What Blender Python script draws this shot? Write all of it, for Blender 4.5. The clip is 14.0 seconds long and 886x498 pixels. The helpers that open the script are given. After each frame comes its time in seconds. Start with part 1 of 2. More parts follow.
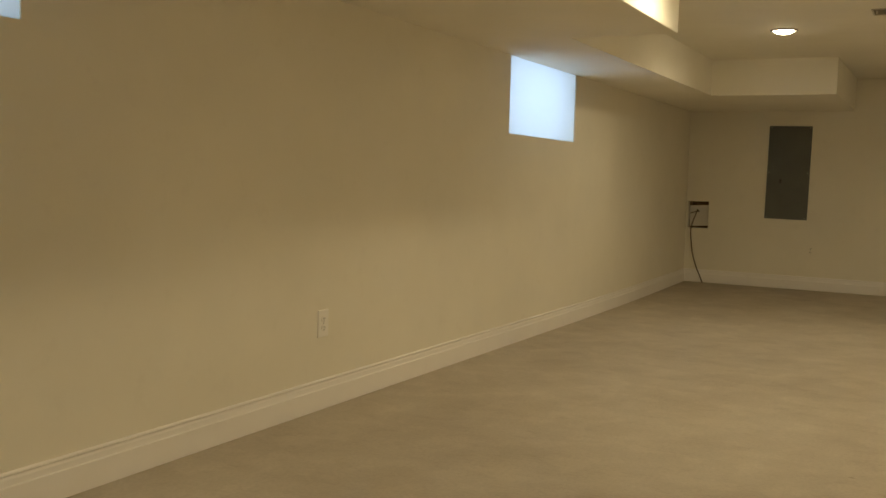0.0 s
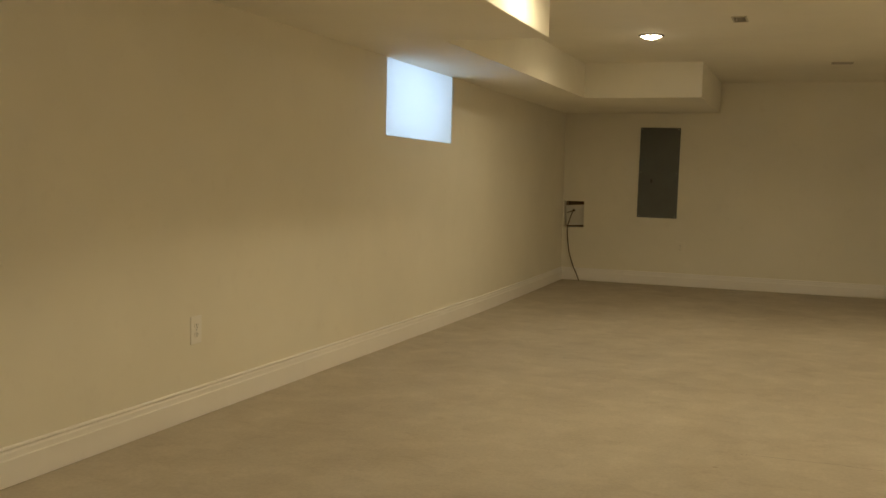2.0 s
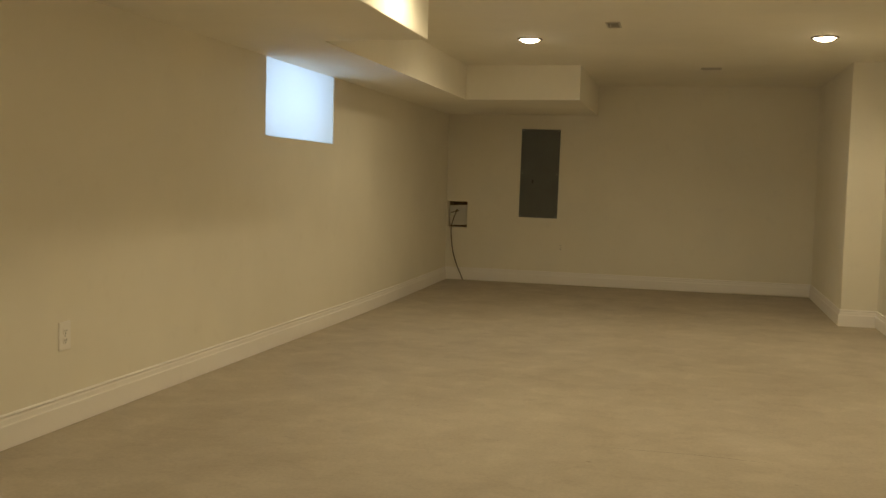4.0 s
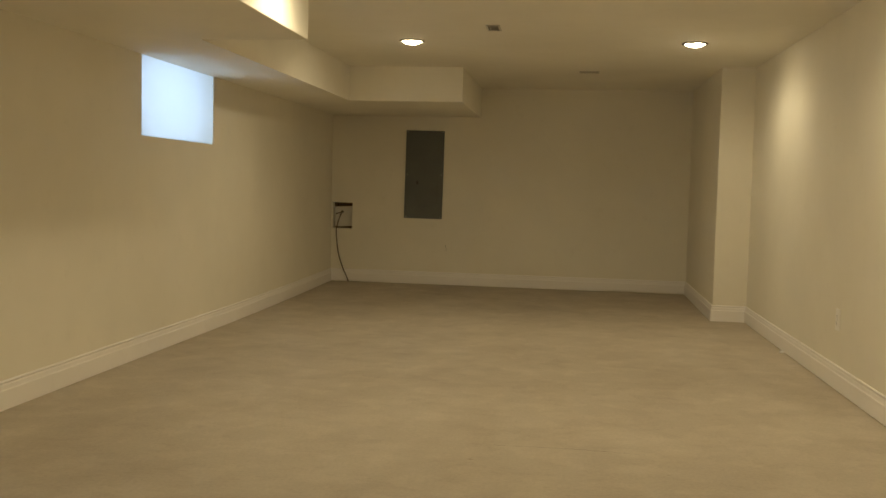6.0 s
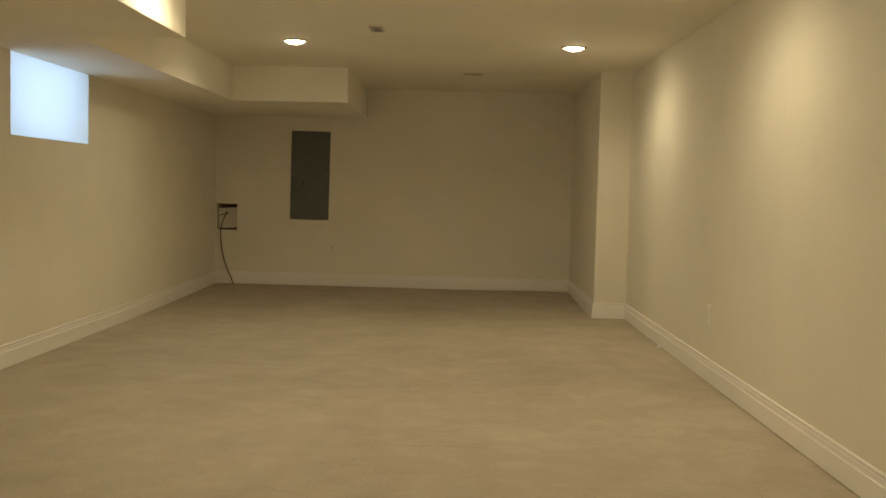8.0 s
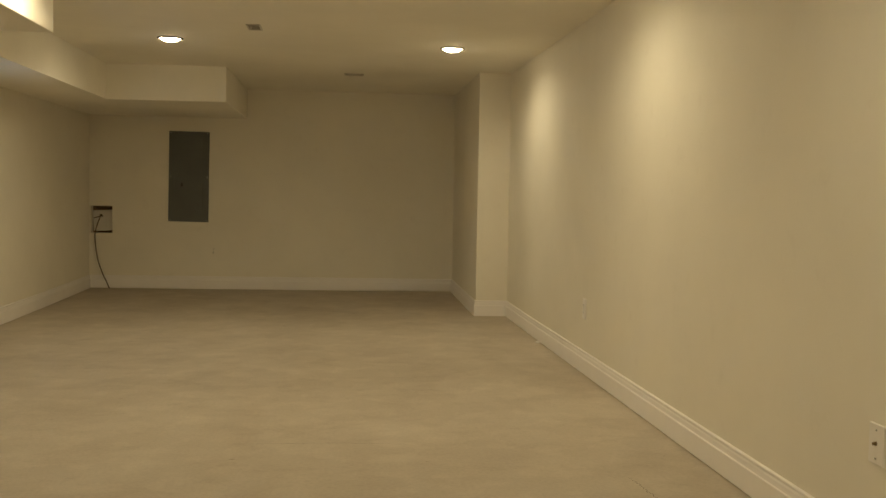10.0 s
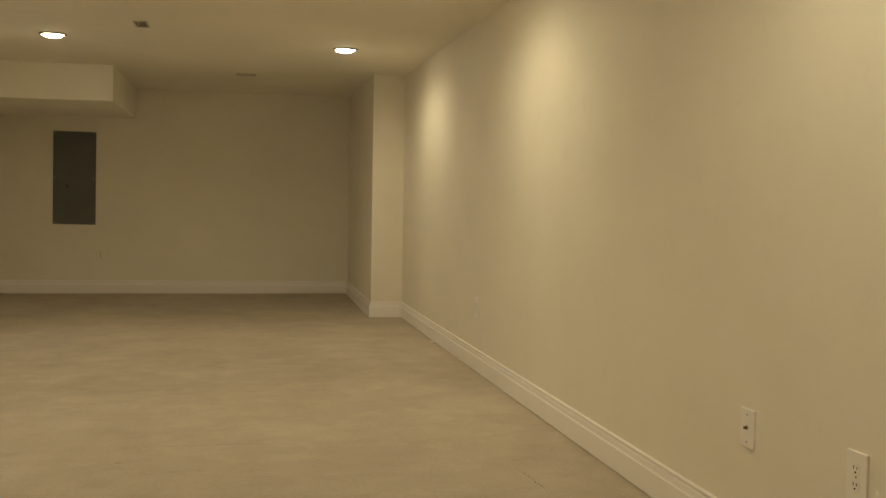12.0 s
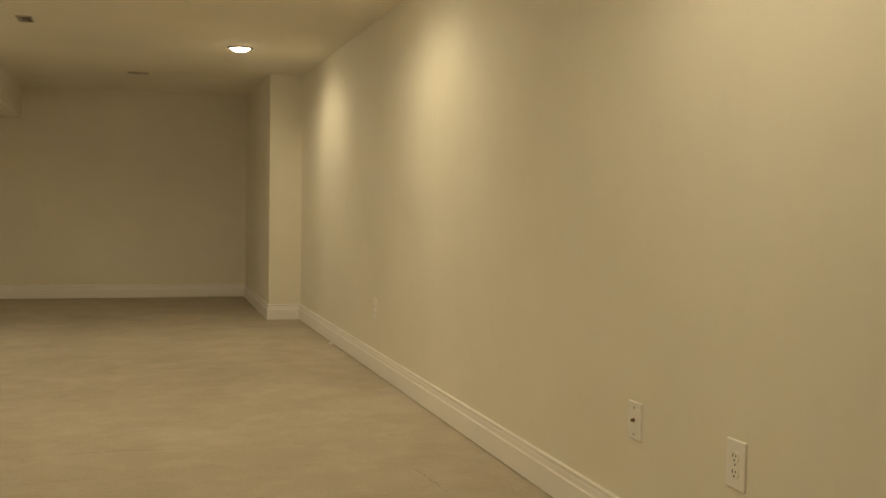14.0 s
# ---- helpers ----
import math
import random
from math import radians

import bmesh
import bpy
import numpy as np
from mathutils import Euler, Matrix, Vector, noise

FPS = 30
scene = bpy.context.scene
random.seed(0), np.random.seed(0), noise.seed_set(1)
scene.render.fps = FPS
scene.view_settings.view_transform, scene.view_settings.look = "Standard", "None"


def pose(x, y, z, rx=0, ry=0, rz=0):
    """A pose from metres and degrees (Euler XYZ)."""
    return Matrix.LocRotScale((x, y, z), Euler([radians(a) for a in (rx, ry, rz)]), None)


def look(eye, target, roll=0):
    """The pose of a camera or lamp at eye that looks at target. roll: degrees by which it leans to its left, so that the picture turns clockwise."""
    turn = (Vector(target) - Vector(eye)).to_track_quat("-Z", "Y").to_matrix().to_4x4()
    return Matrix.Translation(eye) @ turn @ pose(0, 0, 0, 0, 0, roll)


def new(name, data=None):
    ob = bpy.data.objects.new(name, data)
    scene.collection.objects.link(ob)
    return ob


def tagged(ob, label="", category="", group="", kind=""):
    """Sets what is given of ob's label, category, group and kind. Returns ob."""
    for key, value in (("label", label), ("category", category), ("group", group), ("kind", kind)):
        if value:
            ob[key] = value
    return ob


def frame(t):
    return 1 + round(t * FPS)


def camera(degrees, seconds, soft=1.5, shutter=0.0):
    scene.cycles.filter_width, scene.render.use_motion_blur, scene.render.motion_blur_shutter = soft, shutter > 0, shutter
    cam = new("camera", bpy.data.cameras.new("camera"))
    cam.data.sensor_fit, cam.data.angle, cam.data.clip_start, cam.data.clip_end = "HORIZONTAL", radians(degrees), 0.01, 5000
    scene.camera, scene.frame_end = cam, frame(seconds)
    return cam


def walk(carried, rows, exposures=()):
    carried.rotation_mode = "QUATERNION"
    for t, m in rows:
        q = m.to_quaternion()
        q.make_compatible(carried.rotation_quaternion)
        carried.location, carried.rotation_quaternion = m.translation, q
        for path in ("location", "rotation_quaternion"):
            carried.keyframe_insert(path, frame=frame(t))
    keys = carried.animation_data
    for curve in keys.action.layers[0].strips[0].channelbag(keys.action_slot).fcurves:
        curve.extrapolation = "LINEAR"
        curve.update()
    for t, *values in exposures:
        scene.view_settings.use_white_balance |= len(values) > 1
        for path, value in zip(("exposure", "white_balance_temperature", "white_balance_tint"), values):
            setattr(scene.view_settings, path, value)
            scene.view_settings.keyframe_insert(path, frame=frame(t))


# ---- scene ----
cam = camera(48.63, 14.0)
PATH = [
    (0, (0.0044, -0.0065, 1.0869), (-0.9060, 1.7684, 0.9428), 1.69),
    (0.5, (0.0084, 0.0003, 1.0900), (-0.8474, 1.8024, 0.9482), 1.54),
    (1, (0.0160, 0.0054, 1.0924), (-0.7847, 1.8328, 0.9528), 1.45),
    (1.5, (0.0262, 0.0084, 1.0946), (-0.7211, 1.8584, 0.9567), 1.45),
    (2, (0.0382, 0.0106, 1.0982), (-0.6570, 1.8808, 0.9608), 1.44),
    (2.5, (0.0496, 0.0122, 1.1022), (-0.5929, 1.9012, 0.9654), 1.47),
    (3, (0.0603, 0.0135, 1.1053), (-0.5290, 1.9199, 0.9696), 1.48),
    (3.5, (0.0707, 0.0152, 1.1073), (-0.4629, 1.9380, 0.9730), 1.50),
    (6, (0.1133, 0.0119, 1.1078), (-0.1413, 1.9917, 0.9834), 1.43),
    (6.5, (0.1232, 0.0084, 1.1096), (-0.0756, 1.9947, 0.9862), 1.37),
    (7, (0.1335, 0.0051, 1.1113), (-0.0126, 1.9960, 0.9894), 1.37),
    (7.5, (0.1443, 0.0011, 1.1110), (0.0531, 1.9954, 0.9910), 1.35),
    (8, (0.1551, -0.0037, 1.1093), (0.1221, 1.9926, 0.9917), 1.34),
    (8.5, (0.1655, -0.0080, 1.1046), (0.1911, 1.9885, 0.9894), 1.24),
    (11, (0.2016, -0.0645, 1.0679), (0.5058, 1.9097, 0.9685), 1.04),
    (11.5, (0.2085, -0.0706, 1.0628), (0.5623, 1.8955, 0.9663), 1.04),
    (12, (0.2159, -0.0764, 1.0584), (0.6185, 1.8804, 0.9637), 1.00),
    (12.5, (0.2237, -0.0795, 1.0547), (0.6738, 1.8669, 0.9620), 0.95),
    (13, (0.2321, -0.0801, 1.0526), (0.7307, 1.8546, 0.9614), 0.89),
    (13.5, (0.2413, -0.0813, 1.0500), (0.7879, 1.8405, 0.9603), 0.89),
    (14, (0.2497, -0.0820, 1.0460), (0.8437, 1.8258, 0.9595), 0.88),
]
walk(cam, [(t, look(eye, target, roll)) for t, eye, target, roll in PATH])

# ---- light ----
world = bpy.data.worlds.new("sky")
scene.world = world
world.use_nodes = True
wn = world.node_tree.nodes
sky = wn.new("ShaderNodeTexSky")
sky.sky_type = "NISHITA"
sky.sun_disc = False
sky.sun_elevation, sky.sun_rotation = radians(40), radians(200)
wn["Background"].inputs["Strength"].default_value = 0.1
world.node_tree.links.new(sky.outputs[0], wn["Background"].inputs["Color"])

LAMP_GLOW = 66.0
LAMP_WATTS = 20.2
LAMP_BEAM, LAMP_EDGE = 166.0, 0.6
LAMP_COLOUR = (1.0, 0.845, 0.532)
WINDOW_WATTS = 7.4
WINDOW_COLOUR = (0.55, 0.72, 1.0)
scene.view_settings.exposure = 0.0

# plan of the room, metres
WEST, EAST, NORTH, SOUTH = -2.533, 1.684, 10.733, -2.6
CEIL, SOFFIT = 2.198, 1.886
CHASE_X, CHASE_Y = 1.368, 8.739
LAMPS = [(-1.099, 7.321), (0.971, 7.378), (-1.015, 4.60), (0.966, 4.62), (-1.06, 1.88), (0.966, 1.88)]
WINDOWS = [(5.821, 7.053, 1.387), (0.86, 2.086, 1.530)]
for lx, ly in LAMPS:
    data = bpy.data.lights.new("downlight_beam", "SPOT")
    data.energy, data.color, data.shadow_soft_size = LAMP_WATTS, LAMP_COLOUR, 0.03
    data.spot_size, data.spot_blend = radians(LAMP_BEAM), LAMP_EDGE
    new("downlight_beam", data).matrix_world = pose(lx, ly, CEIL - 0.034)
for y0, y1, z0 in WINDOWS:
    data = bpy.data.lights.new("daylight", "AREA")
    data.shape, data.size, data.size_y = "RECTANGLE", (SOFFIT - z0) * 0.9, (y1 - y0) * 0.9
    data.energy, data.color = WINDOW_WATTS * (y1 - y0) * (SOFFIT - z0) / 0.6, WINDOW_COLOUR
    new("daylight", data).matrix_world = pose(WEST - 0.42, y0 + (y1 - y0) * 0.44, z0 + (SOFFIT - z0) * 0.54, 0, -90, 0)


# ---- materials ----
def material(name, colour, rough=0.6, metal=0.0):
    mat = bpy.data.materials.new(name)
    mat.use_nodes = True
    b = mat.node_tree.nodes["Principled BSDF"]
    b.inputs["Base Color"].default_value = (*colour, 1)
    b.inputs["Roughness"].default_value = rough
    b.inputs["Metallic"].default_value = metal
    return mat


def add_node(mat, kind, **inputs):
    n = mat.node_tree.nodes.new(kind)
    for key, value in inputs.items():
        n.inputs[key.replace("_", " ")].default_value = value
    return n


def wire(mat, a, b):
    mat.node_tree.links.new(a, b)


def noise_tex(mat, scale, detail=3.0, rough=0.5, stretch=(1, 1, 1), distort=0.0):
    co = mat.node_tree.nodes.new("ShaderNodeNewGeometry")
    mp = mat.node_tree.nodes.new("ShaderNodeMapping")
    mp.inputs["Scale"].default_value = stretch
    wire(mat, co.outputs["Position"], mp.inputs["Vector"])
    n = add_node(mat, "ShaderNodeTexNoise", Scale=scale, Detail=detail, Roughness=rough, Distortion=distort)
    wire(mat, mp.outputs[0], n.inputs["Vector"])
    return n


def ramp(mat, source, stops):
    r = mat.node_tree.nodes.new("ShaderNodeValToRGB")
    el = r.color_ramp.elements
    while len(el) < len(stops):
        el.new(0.5)
    for e, (p, c) in zip(el, stops):
        e.position, e.color = p, (*c, 1)
    wire(mat, source, r.inputs["Fac"])
    return r


def blend(mat, kind, fac, a, b):
    m = mat.node_tree.nodes.new("ShaderNodeMix")
    m.data_type, m.blend_type = "RGBA", kind
    m.inputs[0].default_value = fac
    wire(mat, a, m.inputs[6])
    wire(mat, b, m.inputs[7])
    return m.outputs[2]


def bump(mat, height, strength, distance):
    n = mat.node_tree.nodes.new("ShaderNodeBump")
    n.inputs["Strength"].default_value, n.inputs["Distance"].default_value = strength, distance
    wire(mat, height, n.inputs["Height"])
    wire(mat, n.outputs[0], mat.node_tree.nodes["Principled BSDF"].inputs["Normal"])


def painted(name, colour, rough, peel=0.25):
    """Rolled paint: faint broad unevenness and a fine orange peel."""
    mat = material(name, colour, rough)
    b = mat.node_tree.nodes["Principled BSDF"]
    broad = noise_tex(mat, 0.9, 4.0, 0.55)
    lo, hi = [tuple(c * k for c in colour) for k in (0.95, 1.04)]
    tone = ramp(mat, broad.outputs["Fac"], [(0.3, lo), (0.7, hi)])
    scuff = noise_tex(mat, 9.0, 5.0, 0.65)
    marks = ramp(mat, scuff.outputs["Fac"], [(0.25, (0.97, 0.965, 0.96)), (0.42, (1, 1, 1))])
    wire(mat, blend(mat, "MULTIPLY", 1.0, tone.outputs[0], marks.outputs[0]), b.inputs["Base Color"])
    fine = noise_tex(mat, 260.0, 2.0, 0.5)
    bump(mat, fine.outputs["Fac"], peel, 0.0015)
    return mat


WALL = painted("cream_wall_paint", (0.885, 0.832, 0.712), 0.62)
CEILING = painted("ceiling_paint", (0.925, 0.878, 0.765), 0.8)
TRIM = painted("white_semigloss_trim", (0.95, 0.905, 0.86), 0.38, 0.05)
PLASTIC = material("white_plastic", (0.925, 0.885, 0.825), 0.35)
DARK = material("dark_slot", (0.05, 0.045, 0.04), 0.6)
STEEL = material("screw_steel", (0.55, 0.54, 0.52), 0.35, 1.0)
BRASS = material("coax_brass", (0.24, 0.17, 0.09), 0.4, 1.0)
CABLE = material("cable_jacket", (0.13, 0.078, 0.032), 0.5)
TRIM_METAL = material("white_lamp_trim", (0.8, 0.78, 0.74), 0.4)
REGISTER = material("grey_register_paint", (0.62, 0.58, 0.50), 0.45)
PANEL_SCREW = material("dull_zinc_screw", (0.34, 0.33, 0.31), 0.55, 0.7)
DUCT = material("duct_shadow", (0.36, 0.31, 0.26), 0.7)
GYPSUM = painted("grey_white_gypsum", (0.74, 0.70, 0.63), 0.9)
# near-black ring colour that draws a dark outline round each lit lamp
RIM_DARK = material("dark_lamp_rim", (0.07, 0.06, 0.05), 0.5)
VINYL = material("white_window_vinyl", (0.8, 0.8, 0.8), 0.4)
STUD = painted("raw_stud_timber", (0.30, 0.20, 0.11), 0.8)

GREY = material("grey_enamel", (0.075, 0.072, 0.066), 0.42, 0.15)
g_noise = noise_tex(GREY, 3.0, 5.0, 0.6)
g_ramp = ramp(GREY, g_noise.outputs["Fac"], [(0.3, (0.104, 0.108, 0.102)), (0.7, (0.128, 0.132, 0.124))])
wire(GREY, g_ramp.outputs[0], GREY.node_tree.nodes["Principled BSDF"].inputs["Base Color"])
g_fine = noise_tex(GREY, 400.0, 2.0)
bump(GREY, g_fine.outputs["Fac"], 0.15, 0.001)

FROST = bpy.data.materials.new("frosted_pane")
FROST.use_nodes = True
f_nodes = FROST.node_tree.nodes
f_nodes.remove(f_nodes["Principled BSDF"])
f_trans = f_nodes.new("ShaderNodeBsdfTranslucent")
f_trans.inputs["Color"].default_value = (0.8, 0.84, 0.86, 1)
f_gloss = f_nodes.new("ShaderNodeBsdfDiffuse")
f_gloss.inputs["Color"].default_value = (0.8, 0.82, 0.84, 1)
f_mix = f_nodes.new("ShaderNodeMixShader")
f_mix.inputs[0].default_value = 0.3
wire(FROST, f_trans.outputs[0], f_mix.inputs[1])
wire(FROST, f_gloss.outputs[0], f_mix.inputs[2])
wire(FROST, f_mix.outputs[0], f_nodes["Material Output"].inputs["Surface"])
GLASS = material("window_glass", (1, 1, 1), 0.02)
GLASS.node_tree.nodes["Principled BSDF"].inputs["Transmission Weight"].default_value = 1.0

LENS = material("lamp_lens", (0.9, 0.9, 0.9), 0.5)
lens_b = LENS.node_tree.nodes["Principled BSDF"]
lens_b.inputs["Emission Color"].default_value = (*LAMP_COLOUR, 1)
lens_b.inputs["Emission Strength"].default_value = LAMP_GLOW

# trowelled concrete: broad stains, trowel sweeps, fine grain, hairline cracks
CONCRETE = material("trowelled_concrete", (0.4, 0.34, 0.26), 0.7)
c_b = CONCRETE.node_tree.nodes["Principled BSDF"]
c_broad = noise_tex(CONCRETE, 0.9, 5.0, 0.6, (1.2, 0.7, 1), 0.3)
c_tone = ramp(CONCRETE, c_broad.outputs["Fac"], [(0.28, (0.478, 0.412, 0.325)), (0.5, (0.525, 0.457, 0.363)), (0.72, (0.572, 0.502, 0.404))])
c_patch = noise_tex(CONCRETE, 2.6, 6.0, 0.58, (0.9, 1.0, 1), 0.25)
c_marks = ramp(CONCRETE, c_patch.outputs["Fac"], [(0.32, (0.90, 0.888, 0.872)), (0.43, (0.95, 0.942, 0.935)), (0.49, (0.98, 0.976, 0.972)), (0.57, (1, 1, 1)), (0.66, (1.045, 1.05, 1.055))])
c_mix = blend(CONCRETE, "MULTIPLY", 1.0, c_tone.outputs[0], c_marks.outputs[0])
c_sweep = noise_tex(CONCRETE, 7.0, 6.0, 0.65, (0.8, 1.15, 1), 0.3)
c_stroke = ramp(CONCRETE, c_sweep.outputs["Fac"], [(0.32, (0.92, 0.91, 0.90)), (0.42, (0.985, 0.98, 0.975)), (0.5, (1, 1, 1))])
c_mix = blend(CONCRETE, "MULTIPLY", 1.0, c_mix, c_stroke.outputs[0])
c_skim = noise_tex(CONCRETE, 5.5, 5.0, 0.55, (1.0, 0.9, 1), 0.4)
c_light = ramp(CONCRETE, c_skim.outputs["Fac"], [(0.50, (1, 1, 1)), (0.545, (1.035, 1.035, 1.04)), (0.60, (1.06, 1.065, 1.07))])
c_mix = blend(CONCRETE, "MULTIPLY", 1.0, c_mix, c_light.outputs[0])
c_grain = noise_tex(CONCRETE, 60.0, 4.0, 0.6)
c_speck = ramp(CONCRETE, c_grain.outputs["Fac"], [(0.3, (0.9, 0.9, 0.89)), (0.6, (1, 1, 1))])
c_mix = blend(CONCRETE, "MULTIPLY", 1.0, c_mix, c_speck.outputs[0])
c_pits = noise_tex(CONCRETE, 14.0, 2.0, 0.5)
c_pit = ramp(CONCRETE, c_pits.outputs["Fac"], [(0.20, (0.78, 0.76, 0.73)), (0.25, (1, 1, 1))])
c_mix = blend(CONCRETE, "MULTIPLY", 1.0, c_mix, c_pit.outputs[0])
wire(CONCRETE, c_mix, c_b.inputs["Base Color"])
bump(CONCRETE, c_grain.outputs["Fac"], 0.25, 0.002)


# ---- mesh helpers ----
def finish(name, bm, mat, parent=None, label="", smooth=False):
    bmesh.ops.recalc_face_normals(bm, faces=bm.faces[:])
    me = bpy.data.meshes.new(name)
    bm.to_mesh(me)
    bm.free()
    me.materials.append(mat)
    if smooth:
        for p in me.polygons:
            p.use_smooth = True
    ob = new(name, me)
    if parent is not None:
        ob.parent = parent
    if label:
        ob["label"] = label
    return ob


def part(name, bm, mat, parent, label="", smooth=False):
    return finish(name, bm, mat, parent, label, smooth)


def block(a, b, bevel=0.0, segments=2, m=None):
    bm = bmesh.new()
    bmesh.ops.create_cube(bm, size=1)
    for v in bm.verts:
        v.co = [(a[i] + b[i]) / 2 + v.co[i] * (b[i] - a[i]) for i in range(3)]
    if bevel:
        bmesh.ops.bevel(bm, geom=bm.edges[:], offset=bevel, segments=segments, affect="EDGES", profile=0.5)
    if m is not None:
        bm.transform(m)
    return bm


def prism(points, z0, z1):
    bm = bmesh.new()
    low = [bm.verts.new((x, y, z0)) for x, y in points]
    top = [bm.verts.new((x, y, z1)) for x, y in points]
    n = len(points)
    bm.faces.new(low)
    bm.faces.new(top)
    for i in range(n):
        bm.faces.new((low[i], low[(i + 1) % n], top[(i + 1) % n], top[i]))
    return bm


def pierced_wall(u_range, v_range, depth, holes, place):
    """A wall of some thickness with rectangular openings through it. place(u, v, d) gives the point."""
    us = sorted({*u_range, *(h[0] for h in holes), *(h[1] for h in holes)})
    vs = sorted({*v_range, *(h[2] for h in holes), *(h[3] for h in holes)})
    bm = bmesh.new()
    grid = {}

    def vert(i, j, d):
        if (i, j, d) not in grid:
            grid[i, j, d] = bm.verts.new(place(us[i], vs[j], depth * d))
        return grid[i, j, d]

    def solid(i, j):
        if not (0 <= i < len(us) - 1 and 0 <= j < len(vs) - 1):
            return False
        u, v = (us[i] + us[i + 1]) / 2, (vs[j] + vs[j + 1]) / 2
        return not any(h[0] < u < h[1] and h[2] < v < h[3] for h in holes)

    for i in range(len(us) - 1):
        for j in range(len(vs) - 1):
            if not solid(i, j):
                continue
            for d in (0, 1):
                bm.faces.new([vert(i, j, d), vert(i + 1, j, d), vert(i + 1, j + 1, d), vert(i, j + 1, d)])
            for (di, dj), (p, q) in {(-1, 0): ((i, j), (i, j + 1)), (1, 0): ((i + 1, j), (i + 1, j + 1)),
                                     (0, -1): ((i, j), (i + 1, j)), (0, 1): ((i, j + 1), (i + 1, j + 1))}.items():
                if not solid(i + di, j + dj):
                    bm.faces.new([vert(*p, 0), vert(*q, 0), vert(*q, 1), vert(*p, 1)])
    return bm


def lathe(profile, steps=40):
    """Turns (radius, height) points round the z axis."""
    bm = bmesh.new()
    rings = [[bm.verts.new((r * math.cos(2 * math.pi * k / steps), r * math.sin(2 * math.pi * k / steps), z)) for k in range(steps)] for r, z in profile]
    for a, b in zip(rings, rings[1:]):
        for k in range(steps):
            bm.faces.new((a[k], a[(k + 1) % steps], b[(k + 1) % steps], b[k]))
    return bm


def disc(radius, z, thick, steps=32):
    bm = bmesh.new()
    bmesh.ops.create_cone(bm, cap_ends=True, segments=steps, radius1=radius, radius2=radius, depth=thick, matrix=Matrix.Translation((0, 0, z)))
    return bm


def tube(points, radius, steps=10):
    """A round cord through the points, smoothed between them."""
    pts = [Vector(p) for p in points]
    path = []
    for i in range(len(pts) - 1):
        p0, p1, p2, p3 = pts[max(i - 1, 0)], pts[i], pts[i + 1], pts[min(i + 2, len(pts) - 1)]
        for k in range(8):
            t = k / 8
            path.append(0.5 * (2 * p1 + (p2 - p0) * t + (2 * p0 - 5 * p1 + 4 * p2 - p3) * t * t + (3 * p1 - p0 - 3 * p2 + p3) * t ** 3))
    path.append(pts[-1])
    bm = bmesh.new()
    rings = []
    side = Vector((0, 1, 0.13)).normalized()
    for i, p in enumerate(path):
        way = (path[min(i + 1, len(path) - 1)] - path[max(i - 1, 0)]).normalized()
        a = (side - way * side.dot(way)).normalized()
        b = way.cross(a)
        side = a
        rings.append([bm.verts.new(p + radius * (a * math.cos(2 * math.pi * k / steps) + b * math.sin(2 * math.pi * k / steps))) for k in range(steps)])
    for r, s in zip(rings, rings[1:]):
        for k in range(steps):
            bm.faces.new((r[k], r[(k + 1) % steps], s[(k + 1) % steps], s[k]))
    bm.faces.new(rings[0])
    bm.faces.new(rings[-1])
    return bm


def empty(name, m):
    ob = new(name)
    ob.matrix_world = m
    return ob


# ---- structure ----
def east(y):
    """The long east wall stands slightly out of square with the room."""
    return EAST - 0.008 + 0.007 * (5.6 - y)


def ground(x, y):
    """Height of the uneven slab: a slight rise towards the far west corner."""
    rise = max(0.0, min(1.0, (y - 7.4) / (NORTH - 7.4)))
    side = max(0.0, min(1.0, (EAST - x) / (EAST - WEST)))
    return 0.040 * rise ** 1.6 * (0.7 + 0.3 * side)


bm = bmesh.new()
fx = [WEST - 0.7 + k * (EAST - WEST + 0.9) / 30 for k in range(31)]
fy = [SOUTH - 0.2 + k * (NORTH - SOUTH + 0.5) / 90 for k in range(91)]
sheet = [[bm.verts.new((x, y, ground(x, y))) for x in fx] for y in fy]
base = [[bm.verts.new((x, y, -0.12)) for x in (fx[0], fx[-1])] for y in (fy[0], fy[-1])]
for j in range(90):
    for i in range(30):
        bm.faces.new((sheet[j][i], sheet[j][i + 1], sheet[j + 1][i + 1], sheet[j + 1][i]))
bm.faces.new((base[0][0], base[1][0], base[1][1], base[0][1]))
bm.faces.new([*sheet[0], base[0][1], base[0][0]])
bm.faces.new([*sheet[-1], base[1][1], base[1][0]])
bm.faces.new([r[0] for r in sheet] + [base[1][0], base[0][0]])
bm.faces.new([r[-1] for r in sheet] + [base[1][1], base[0][1]])
floor = tagged(finish("floor", bm, CONCRETE),
       "bare beige trowelled concrete floor with faint stains", "floor", kind="structure")

holes = [(y0, y1, z0, SOFFIT) for y0, y1, z0 in WINDOWS]
tagged(finish("wall_west", pierced_wall((SOUTH, NORTH), (0, CEIL), 0.6, holes, lambda u, v, d: (WEST - d, u, v)), WALL),
       "cream painted basement wall with deep window openings", "wall", kind="structure")
HOLE = (-2.518, -2.294, 0.630, 0.918)
tagged(finish("wall_north", pierced_wall((WEST, EAST), (0, CEIL), 0.10, [HOLE], lambda u, v, d: (u, NORTH + d, v)), WALL),
       "cream painted end wall with a cut square hole", "wall", kind="structure")
tagged(finish("wall_cavity", block((WEST - 0.6, NORTH + 0.17, 0), (EAST + 0.2, NORTH + 0.27, CEIL)), STUD),
       "rough backing behind the end wall", "wall", kind="structure")
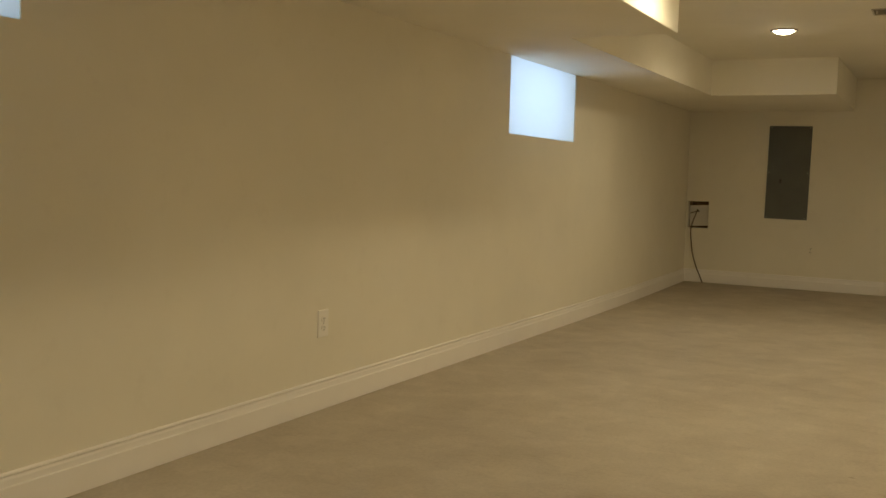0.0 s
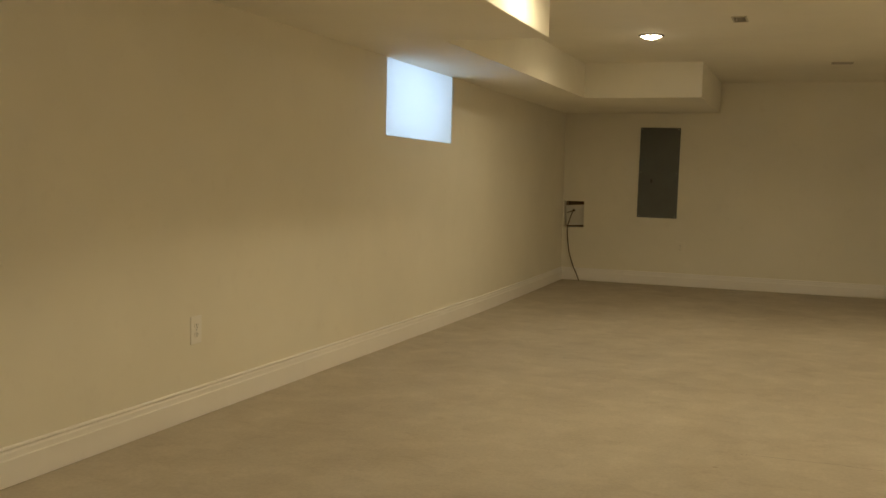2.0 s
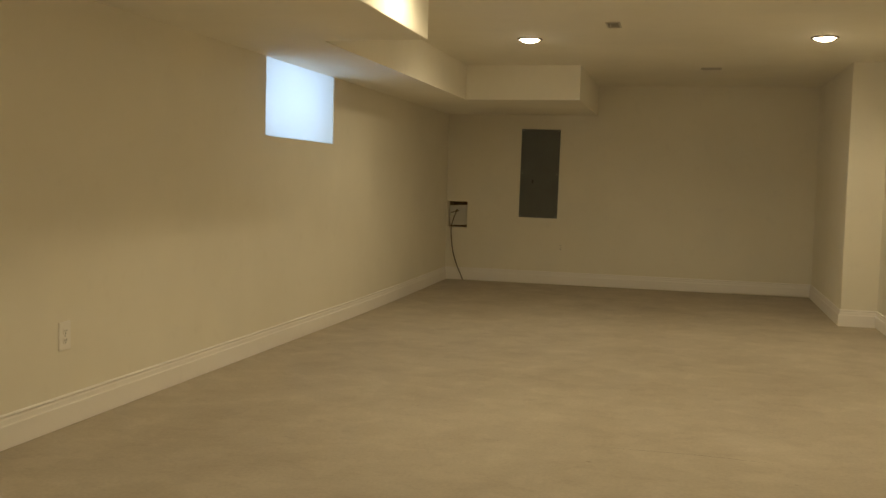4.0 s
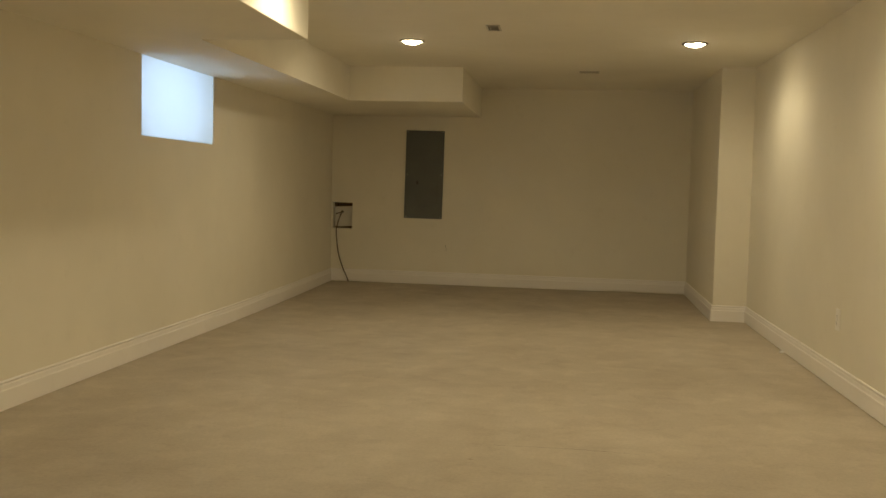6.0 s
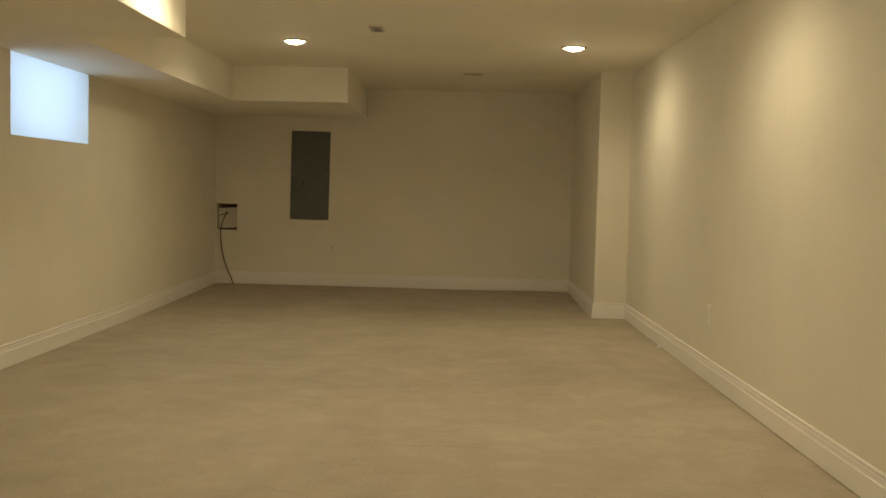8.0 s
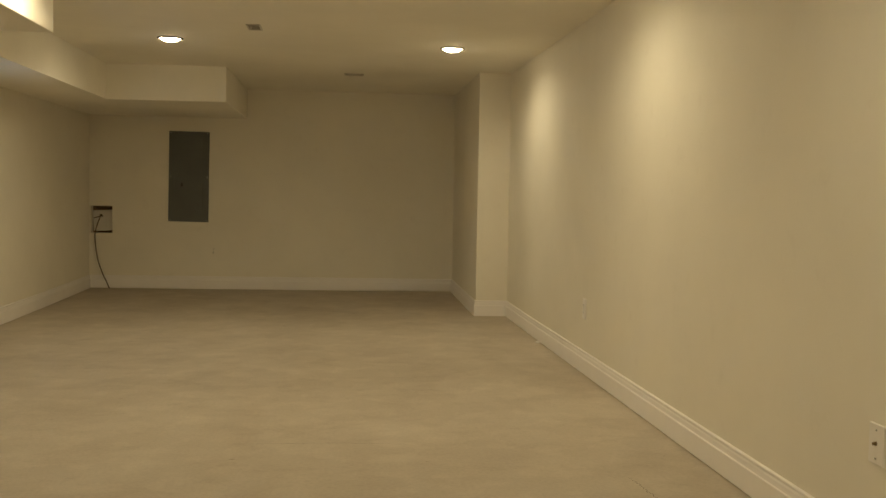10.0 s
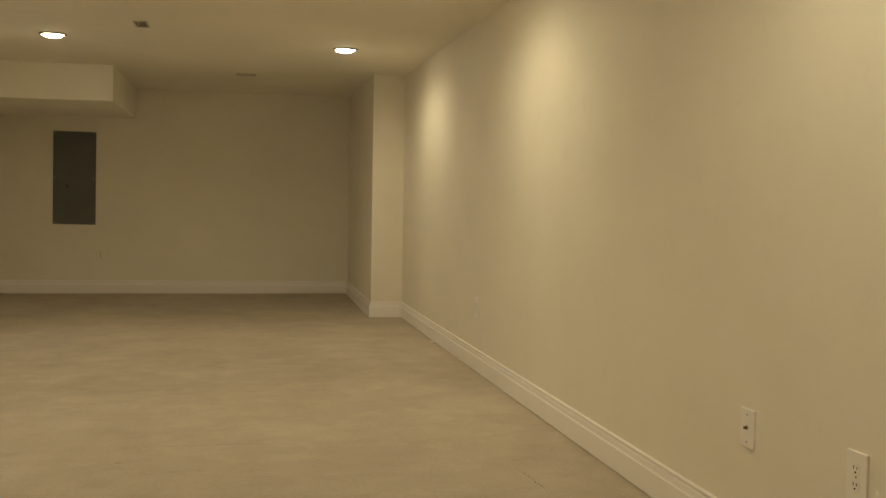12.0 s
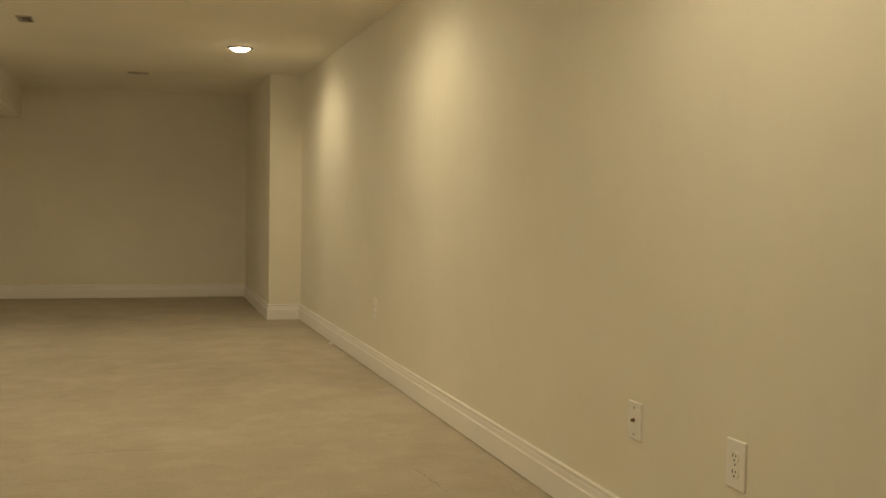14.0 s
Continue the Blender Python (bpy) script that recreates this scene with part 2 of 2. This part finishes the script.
tagged(finish("wall_east", prism([(east(SOUTH), SOUTH), (EAST + 0.2, SOUTH), (EAST + 0.2, NORTH), (east(NORTH), NORTH)], 0, CEIL), WALL),
       "cream painted long wall with light scallops", "wall", kind="structure")
# added behind the camera, never in view: closes the room and returns lamp light
tagged(finish("wall_south", block((WEST - 0.6, SOUTH - 0.2, 0), (EAST + 0.2, SOUTH, CEIL)), WALL),
       "added plain cream wall, unseen behind the camera", "wall", kind="structure")

bm = prism([(CHASE_X, CHASE_Y), (EAST, CHASE_Y), (EAST, NORTH), (CHASE_X, NORTH)], 0, CEIL)
edge = [e for e in bm.edges if all(abs(v.co.x - CHASE_X) < 1e-4 and abs(v.co.y - CHASE_Y) < 1e-4 for v in e.verts)]
bmesh.ops.bevel(bm, geom=edge, offset=0.006, segments=3, affect="EDGES", profile=0.5)
tagged(finish("wall_chase", bm, WALL), "cream painted boxed-out corner beside the end wall", "wall", kind="structure")

NEAR_X, NEAR_Y, MID_X, FAR_X, FAR_Y = -1.319, 5.217, -1.925, -0.884, 8.879
bm = prism([(WEST, SOUTH), (NEAR_X, SOUTH), (NEAR_X, NEAR_Y), (MID_X, NEAR_Y), (MID_X, FAR_Y), (FAR_X, FAR_Y), (FAR_X, NORTH), (WEST, NORTH)], SOFFIT, CEIL)
room_side = [e for e in bm.edges if not any(abs(v.co.z - CEIL) < 1e-4 for v in e.verts)
             and not all(abs(v.co.x - WEST) < 1e-4 for v in e.verts)
             and not all(abs(v.co.y - SOUTH) < 1e-4 for v in e.verts) and not all(abs(v.co.y - NORTH) < 1e-4 for v in e.verts)]
bmesh.ops.bevel(bm, geom=room_side, offset=0.005, segments=3, affect="EDGES", profile=0.5)
tagged(finish("soffit", bm, CEILING), "cream painted drywall soffit boxed below the ceiling", "soffit", kind="structure")

CAN = 0.082
bm = bmesh.new()
xs = sorted({WEST - 0.6, EAST + 0.2, *(round(x + s * 0.16, 4) for x, _ in LAMPS for s in (-1, 1))})
ys = sorted({SOUTH - 0.2, NORTH + 0.27, *(round(y + s * 0.16, 4) for _, y in LAMPS for s in (-1, 1))})
for x0, x1 in zip(xs, xs[1:]):
    for y0, y1 in zip(ys, ys[1:]):
        hit = [(lx, ly) for lx, ly in LAMPS if lx - 0.16 < (x0 + x1) / 2 < lx + 0.16 and ly - 0.16 < (y0 + y1) / 2 < ly + 0.16]
        if not hit:
            bm.faces.new([bm.verts.new((x, y, CEIL)) for x, y in ((x0, y0), (x1, y0), (x1, y1), (x0, y1))])
for lx, ly in LAMPS:
    n = 40
    inner = [bm.verts.new((lx + CAN * math.cos(2 * math.pi * k / n), ly + CAN * math.sin(2 * math.pi * k / n), CEIL)) for k in range(n)]
    outer = []
    for k in range(n):
        c, s = math.cos(2 * math.pi * k / n), math.sin(2 * math.pi * k / n)
        f = 0.16 / max(abs(c), abs(s))
        outer.append(bm.verts.new((lx + f * c, ly + f * s, CEIL)))
    for k in range(n):
        bm.faces.new((inner[k], inner[(k + 1) % n], outer[(k + 1) % n], outer[k]))
for f in bm.faces:
    f.normal_update()
    if f.normal.z > 0:
        f.normal_flip()
me = bpy.data.meshes.new("ceiling")
bm.to_mesh(me)
bm.free()
me.materials.append(CEILING)
tagged(new("ceiling", me), "flat cream painted drywall ceiling", "ceiling", kind="structure")
tagged(finish("ceiling_deck", block((WEST - 0.6, SOUTH - 0.2, CEIL + 0.14), (EAST + 0.2, NORTH + 0.27, CEIL + 0.2)), STUD),
       "timber deck above the ceiling", "ceiling", kind="structure")

# moulded skirting: depth from the wall, height
PROFILE = [(0, 0.0), (0.0150, 0.0), (0.0150, 0.094), (0.0142, 0.0965), (0.0105, 0.0985), (0.0095, 0.106), (0.0088, 0.118),
           (0.0062, 0.1235), (0.0055, 0.1275), (0.0090, 0.1300), (0.0105, 0.1335), (0.0095, 0.1380), (0.0055, 0.1410), (0, 0.1415)]


def skirting(a, b, inward, start, end, gap):
    a, b, inward = Vector((*a, 0)), Vector((*b, 0)), Vector((*inward, 0))
    way = (b - a).normalized()
    bm = bmesh.new()
    rows = []
    for k in range(33):
        f = k / 32
        row = []
        for d, z in PROFILE:
            p, q = a + inward * d + way * d * start, b + inward * d - way * d * end
            o = p + (q - p) * f
            row.append(bm.verts.new(o + Vector((0, 0, max(z, gap) + ground(o.x, o.y)))))
        rows.append(row)
    n = len(PROFILE)
    for r, s in zip(rows, rows[1:]):
        for k in range(n):
            bm.faces.new((r[k], r[(k + 1) % n], s[(k + 1) % n], s[k]))
    bm.faces.new(rows[0])
    bm.faces.new(rows[-1])
    return tagged(finish("baseboard", bm, TRIM), "white painted moulded baseboard along the wall", "baseboard", kind="structure")


skirting((WEST, SOUTH), (WEST, NORTH), (1, 0), 1, 1, 0.002)
skirting((WEST, NORTH), (0.50, NORTH), (0, -1), 1, 0, 0.005)
skirting((0.50, NORTH - 0.0025), (CHASE_X, NORTH - 0.0025), (0, -1), 0, 1, 0.013)
skirting((CHASE_X, NORTH), (CHASE_X, CHASE_Y), (-1, 0), 1, -1, 0.001)
skirting((CHASE_X, CHASE_Y), (east(CHASE_Y), CHASE_Y), (0, -1), -1, 1, 0.001)
skirting((east(CHASE_Y), CHASE_Y), (east(SOUTH), SOUTH), (-1, 0), 1, 1, 0.005)
skirting((east(SOUTH), SOUTH), (WEST, SOUTH), (0, 1), 1, 1, 0.002)

# basement windows at the outer end of their openings
for k, (y0, y1, z0) in enumerate(WINDOWS):
    win = tagged(empty("window_%d" % (k + 1), pose(WEST - 0.575, (y0 + y1) / 2, z0)), "frosted basement window bright with blue daylight", "window", kind="structure")
    w, h = (y1 - y0) / 2 - 0.002, SOFFIT - z0 - 0.004
    for name, a, b in (("window_frame", (-0.02, -w, 0.002), (0.02, w, 0.045)), ("window_frame", (-0.02, -w, h - 0.045), (0.02, w, h)),
                       ("window_frame", (-0.02, -w, 0.045), (0.02, -w + 0.045, h - 0.045)), ("window_frame", (-0.02, w - 0.045, 0.045), (0.02, w, h - 0.045)),
                       ("mullion", (-0.018, -0.02, 0.045), (0.018, 0.02, h - 0.045))):
        part(name, block(a, b, 0.003), VINYL, win)
    for s in (-1, 1):
        lo, hi = sorted((s * 0.02, s * (w - 0.045)))
        pane = part("pane", block((-0.003, lo, 0.045), (0.003, hi, h - 0.045)), GLASS, win)
        pane.visible_shadow = False
    part("frosted_pane", block((0.566, -w, 0.0), (0.570, w, h + 0.003)), FROST, win, "frosted white pane glowing with daylight")


# ---- downlights ----
def downlight(x, y):
    lamp = tagged(empty("downlight", pose(x, y, CEIL) @ Matrix.Diagonal((1.06, 1.06, 1, 1))), "lit round recessed downlight with thin dark rim", "downlight", "ceiling downlights")
    part("trim_ring", lathe([(0.076, 0.004), (0.0765, -0.006), (0.079, -0.0095), (0.083, -0.0095), (0.0865, -0.005), (0.0875, -0.0002), (0.083, 0.0)]), RIM_DARK, lamp, "thin trim ring coloured dark to outline the lamp", smooth=True)
    part("baffle", lathe([(0.0762, 0.003), (0.0745, 0.012), (0.0725, 0.03), (0.0, 0.032)]), TRIM_METAL, lamp, smooth=True)
    bulge = [(0.0715 * math.sin(a), 0.008 - 0.036 * math.cos(a)) for a in [radians(90 - 15 * k) for k in range(6)]]
    bm = lathe(bulge, 40)
    tip = bm.verts.new((0, 0, -0.028))
    bm.verts.ensure_lookup_table()
    last = bm.verts[5 * 40:6 * 40]
    for k in range(40):
        bm.faces.new((last[k], last[(k + 1) % 40], tip))
    part("bulb", bm, LENS, lamp, "glowing white domed bulb face", smooth=True)
    return lamp


for lx, ly in LAMPS:
    downlight(lx, ly)


# ---- wall plates: built facing -y, then turned to their wall ----
def plate_body(bm_w, bm_h):
    bm = block((-bm_w / 2, -0.006, -bm_h / 2), (bm_w / 2, 0, bm_h / 2))
    front = [e for e in bm.edges if any(abs(v.co.y + 0.006) < 1e-5 for v in e.verts)]
    bmesh.ops.bevel(bm, geom=front, offset=0.003, segments=3, affect="EDGES", profile=0.5)
    return bm


def screw(parent, x, z, y=-0.006):
    m = Matrix.Translation((x, y, z)) @ Matrix.Rotation(radians(90), 4, "X")
    bm = disc(0.0035, 0, 0.0022, 14)
    bm.transform(m)
    s = part("screw", bm, STEEL, parent)
    part("slot", block((x - 0.003, y - 0.0016, z - 0.0004), (x + 0.003, y - 0.001, z + 0.0004)), DARK, s)


def duplex(m, label, cover=PLASTIC):
    ob = tagged(empty("wall_outlet", m), label, "outlet", "wall outlets")
    part("cover_plate", plate_body(0.082, 0.126), cover, ob)
    for z in (-0.0205, 0.0205):
        bm = disc(0.0172, 0, 0.004, 28)
        for v in bm.verts:
            v.co.y = max(-0.0145, min(0.0145, v.co.y))
        bm.transform(Matrix.Translation((0, -0.0065, z)) @ Matrix.Rotation(radians(90), 4, "X"))
        face = part("receptacle", bm, cover, ob)
        for x, h in ((-0.0064, 0.0045), (0.0064, 0.0036)):
            part("slot", block((x - 0.0013, -0.0091, z + 0.003 - h), (x + 0.0013, -0.0083, z + 0.003 + h)), DARK, face)
        bm = disc(0.0028, 0, 0.001, 14)
        bm.transform(Matrix.Translation((0, -0.0087, z - 0.0085)) @ Matrix.Rotation(radians(90), 4, "X"))
        part("ground_hole", bm, DARK, face)
    screw(ob, 0, 0)
    return ob


duplex(pose(WEST, 3.743, 0.402, 0, 0, 90), "white duplex outlet on the cream wall")
duplex(pose(east(5.905), 5.905, 0.402, 0, 0, -90), "white duplex outlet low on the long wall")
duplex(pose(east(2.043), 2.043, 0.404, 0, 0, -90), "white duplex outlet beside the coax plate")
duplex(pose(-1.235, NORTH, 0.450), "cream painted duplex outlet below the breaker panel", WALL)

coax = tagged(empty("coax_plate", pose(east(2.567), 2.567, 0.404, 0, 0, -90)), "white wall plate with a single coax jack", "wall plate")
part("cover_plate", plate_body(0.080, 0.116), PLASTIC, coax)
for r, y0, y1 in ((0.0062, -0.0095, -0.006), (0.0045, -0.016, -0.0095)):
    bm = disc(r, 0, y1 - y0, 6 if r > 0.006 else 20)
    bm.transform(Matrix.Translation((0, (y0 + y1) / 2, 0.002)) @ Matrix.Rotation(radians(90), 4, "X"))
    part("jack", bm, BRASS, coax, "dark brass threaded jack")
for z in (-0.041, 0.041):
    screw(coax, 0, z)

# ---- breaker panel ----
panel = tagged(empty("breaker_panel", pose(-1.494, NORTH, 1.247, 0, 0.59, 0)), "dark grey metal breaker panel cover on end wall", "breaker panel")
PW, PH = 0.423, 0.965
part("cover", block((-PW / 2, -0.012, -PH / 2), (PW / 2, 0.02, PH / 2), 0.003), GREY, panel)
part("panel_door", block((-0.150, -0.0155, -0.36), (0.150, -0.0125, 0.385), 0.0012), GREY, panel)
bm = block((-0.011, -0.0205, -0.020), (0.011, -0.0155, 0.020), 0.002)
bm.transform(Matrix.Translation((-0.072, 0, -0.088)))
part("latch", bm, DARK, panel, "small black door latch")
for sx in (-1, 1):
    for sz in (-0.468, -0.0, 0.468):
        bm = lathe([(0.0085, -0.0015), (0.0080, 0.001), (0.0055, 0.0028), (0.0, 0.0034)], 16)
        bm.transform(Matrix.Translation((sx * 0.192, -0.0128, sz)) @ Matrix.Rotation(radians(90), 4, "X"))
        part("screw", bm, PANEL_SCREW, panel, smooth=True)

# ---- board and cable in the cut hole ----
board = tagged(empty("access_board", pose(-2.407, NORTH + 0.055, 0.637, 0, 0, 0)), "off-white board set back in the wall hole", "board")
bm = block((-0.094, 0, 0.014), (0.150, 0.012, 0.238))
bm.transform(Matrix.Rotation(radians(-3), 4, "Y") @ Matrix.Rotation(radians(-4), 4, "X"))
part("board_face", bm, GYPSUM, board)
stud = tagged(finish("stud", block((-2.58, NORTH + 0.10, 0.0), (-2.487, NORTH + 0.17, CEIL), 0.003), STUD), "rough timber stud inside the wall cavity", "stud", kind="structure")

FRONT = NORTH - 0.022
cable = tagged(empty("cable", pose(0, 0, 0)), "thin brown cable hanging from the hole to floor", "cable")
part("cord", tube([(-2.412, NORTH + 0.055, 0.806), (-2.412, NORTH - 0.002, 0.826), (-2.422, NORTH - 0.012, 0.792), (-2.446, NORTH - 0.014, 0.725), (-2.466, FRONT, 0.645),
                   (-2.470, FRONT, 0.580), (-2.462, FRONT, 0.495), (-2.440, FRONT, 0.345), (-2.388, FRONT, 0.190), (-2.352, FRONT, 0.115), (-2.330, FRONT - 0.004, 0.062), (-2.318, FRONT - 0.014, 0.044)], 0.0056), CABLE, cable, smooth=True)
part("stub", tube([(-2.405, NORTH + 0.05, 0.812), (-2.440, NORTH + 0.0, 0.802), (-2.482, NORTH - 0.008, 0.790)], 0.0048), CABLE, cable, "short cut cable end", smooth=True)


# ---- ceiling registers ----
def register(x, y, w, d, label):
    reg = tagged(empty("ceiling_register", pose(x, y, CEIL)), label, "register", "ceiling registers")
    t, b = 0.012, 0.007
    for a, c in (((-w / 2, -d / 2), (w / 2, -d / 2 + t)), ((-w / 2, d / 2 - t), (w / 2, d / 2)),
                 ((-w / 2, -d / 2 + t), (-w / 2 + t, d / 2 - t)), ((w / 2 - t, -d / 2 + t), (w / 2, d / 2 - t))):
        part("frame", block((*a, -b), (*c, -0.0005), 0.0015), REGISTER, reg)
    part("backing", block((-w / 2 + t, -d / 2 + t, -0.0025), (w / 2 - t, d / 2 - t, -0.001)), DUCT, reg)
    count = max(3, int((d - 2 * t) / 0.022))
    for k in range(count):
        yy = -d / 2 + t + (k + 0.5) * (d - 2 * t) / count
        bm = block((-w / 2 + t, -0.007, -0.0006), (w / 2 - t, 0.007, 0.0006))
        bm.transform(Matrix.Translation((0, yy, -0.0055)) @ Matrix.Rotation(radians(25), 4, "X"))
        part("slat", bm, REGISTER, reg)
    return reg


vent = register(-0.439, 6.705, 0.095, 0.215, "small grey slatted register in the ceiling")
part("lever", block((-0.022, -0.045, -0.020), (-0.014, -0.025, -0.006), 0.001), PLASTIC, vent, "white damper lever")
register(0.247, 9.149, 0.18, 0.11, "grey slatted register near the end wall")

# ---- dried filler by the skirting ----
bm = bmesh.new()
bmesh.ops.create_icosphere(bm, subdivisions=3, radius=1.0)
for v in bm.verts:
    k = 1 + 0.28 * noise.noise(v.co * 1.9 + Vector((3.1, 0.4, 7.7)))
    v.co = Vector((v.co.x * 0.014 * k, v.co.y * 0.026 * k, max(-0.2, v.co.z) * 0.011 * k + 0.002))
blob = finish("filler_lump", bm, TRIM, smooth=True)
blob.matrix_world = pose(east(7.18) - 0.03, 7.18, 0, 0, 0, 12)
tagged(blob, "small lump of dried white filler beside the baseboard", "filler")


# ---- hairline cracks in the slab ----
CRACK = material("crack_shadow", (0.16, 0.13, 0.10), 0.9)


def crack(points, width):
    """A jagged hairline between the points, tapering out at both ends."""
    rng = random.Random(len(points) * 7 + 3)
    line = []
    for (x0, y0), (x1, y1) in zip(points, points[1:]):
        for k in range(12):
            f = k / 12
            line.append((x0 + (x1 - x0) * f + rng.uniform(-0.006, 0.006), y0 + (y1 - y0) * f + rng.uniform(-0.006, 0.006)))
    line.append(points[-1])
    bm = bmesh.new()
    pairs = []
    for k, (x, y) in enumerate(line):
        w = width * (0.25 + 0.75 * math.sin(math.pi * k / (len(line) - 1))) * rng.uniform(0.6, 1.2) / 2
        x2, y2 = line[min(k + 1, len(line) - 1)]
        x1, y1 = line[max(k - 1, 0)]
        n = Vector((y1 - y2, x2 - x1, 0)).normalized() * w
        pairs.append([bm.verts.new(Vector((x, y, 0.0006)) + n), bm.verts.new(Vector((x, y, 0.0006)) - n)])
    for a, b in zip(pairs, pairs[1:]):
        bm.faces.new((a[0], b[0], b[1], a[1]))
    part("crack", bm, CRACK, floor, "fine dark hairline crack")


crack([(-0.19, 4.202), (-0.04, 4.204), (0.135, 4.212), (0.31, 4.198), (0.47, 4.182)], 0.0030)
crack([(1.300, 3.66), (1.313, 3.57), (1.322, 3.44), (1.335, 3.30)], 0.0026)
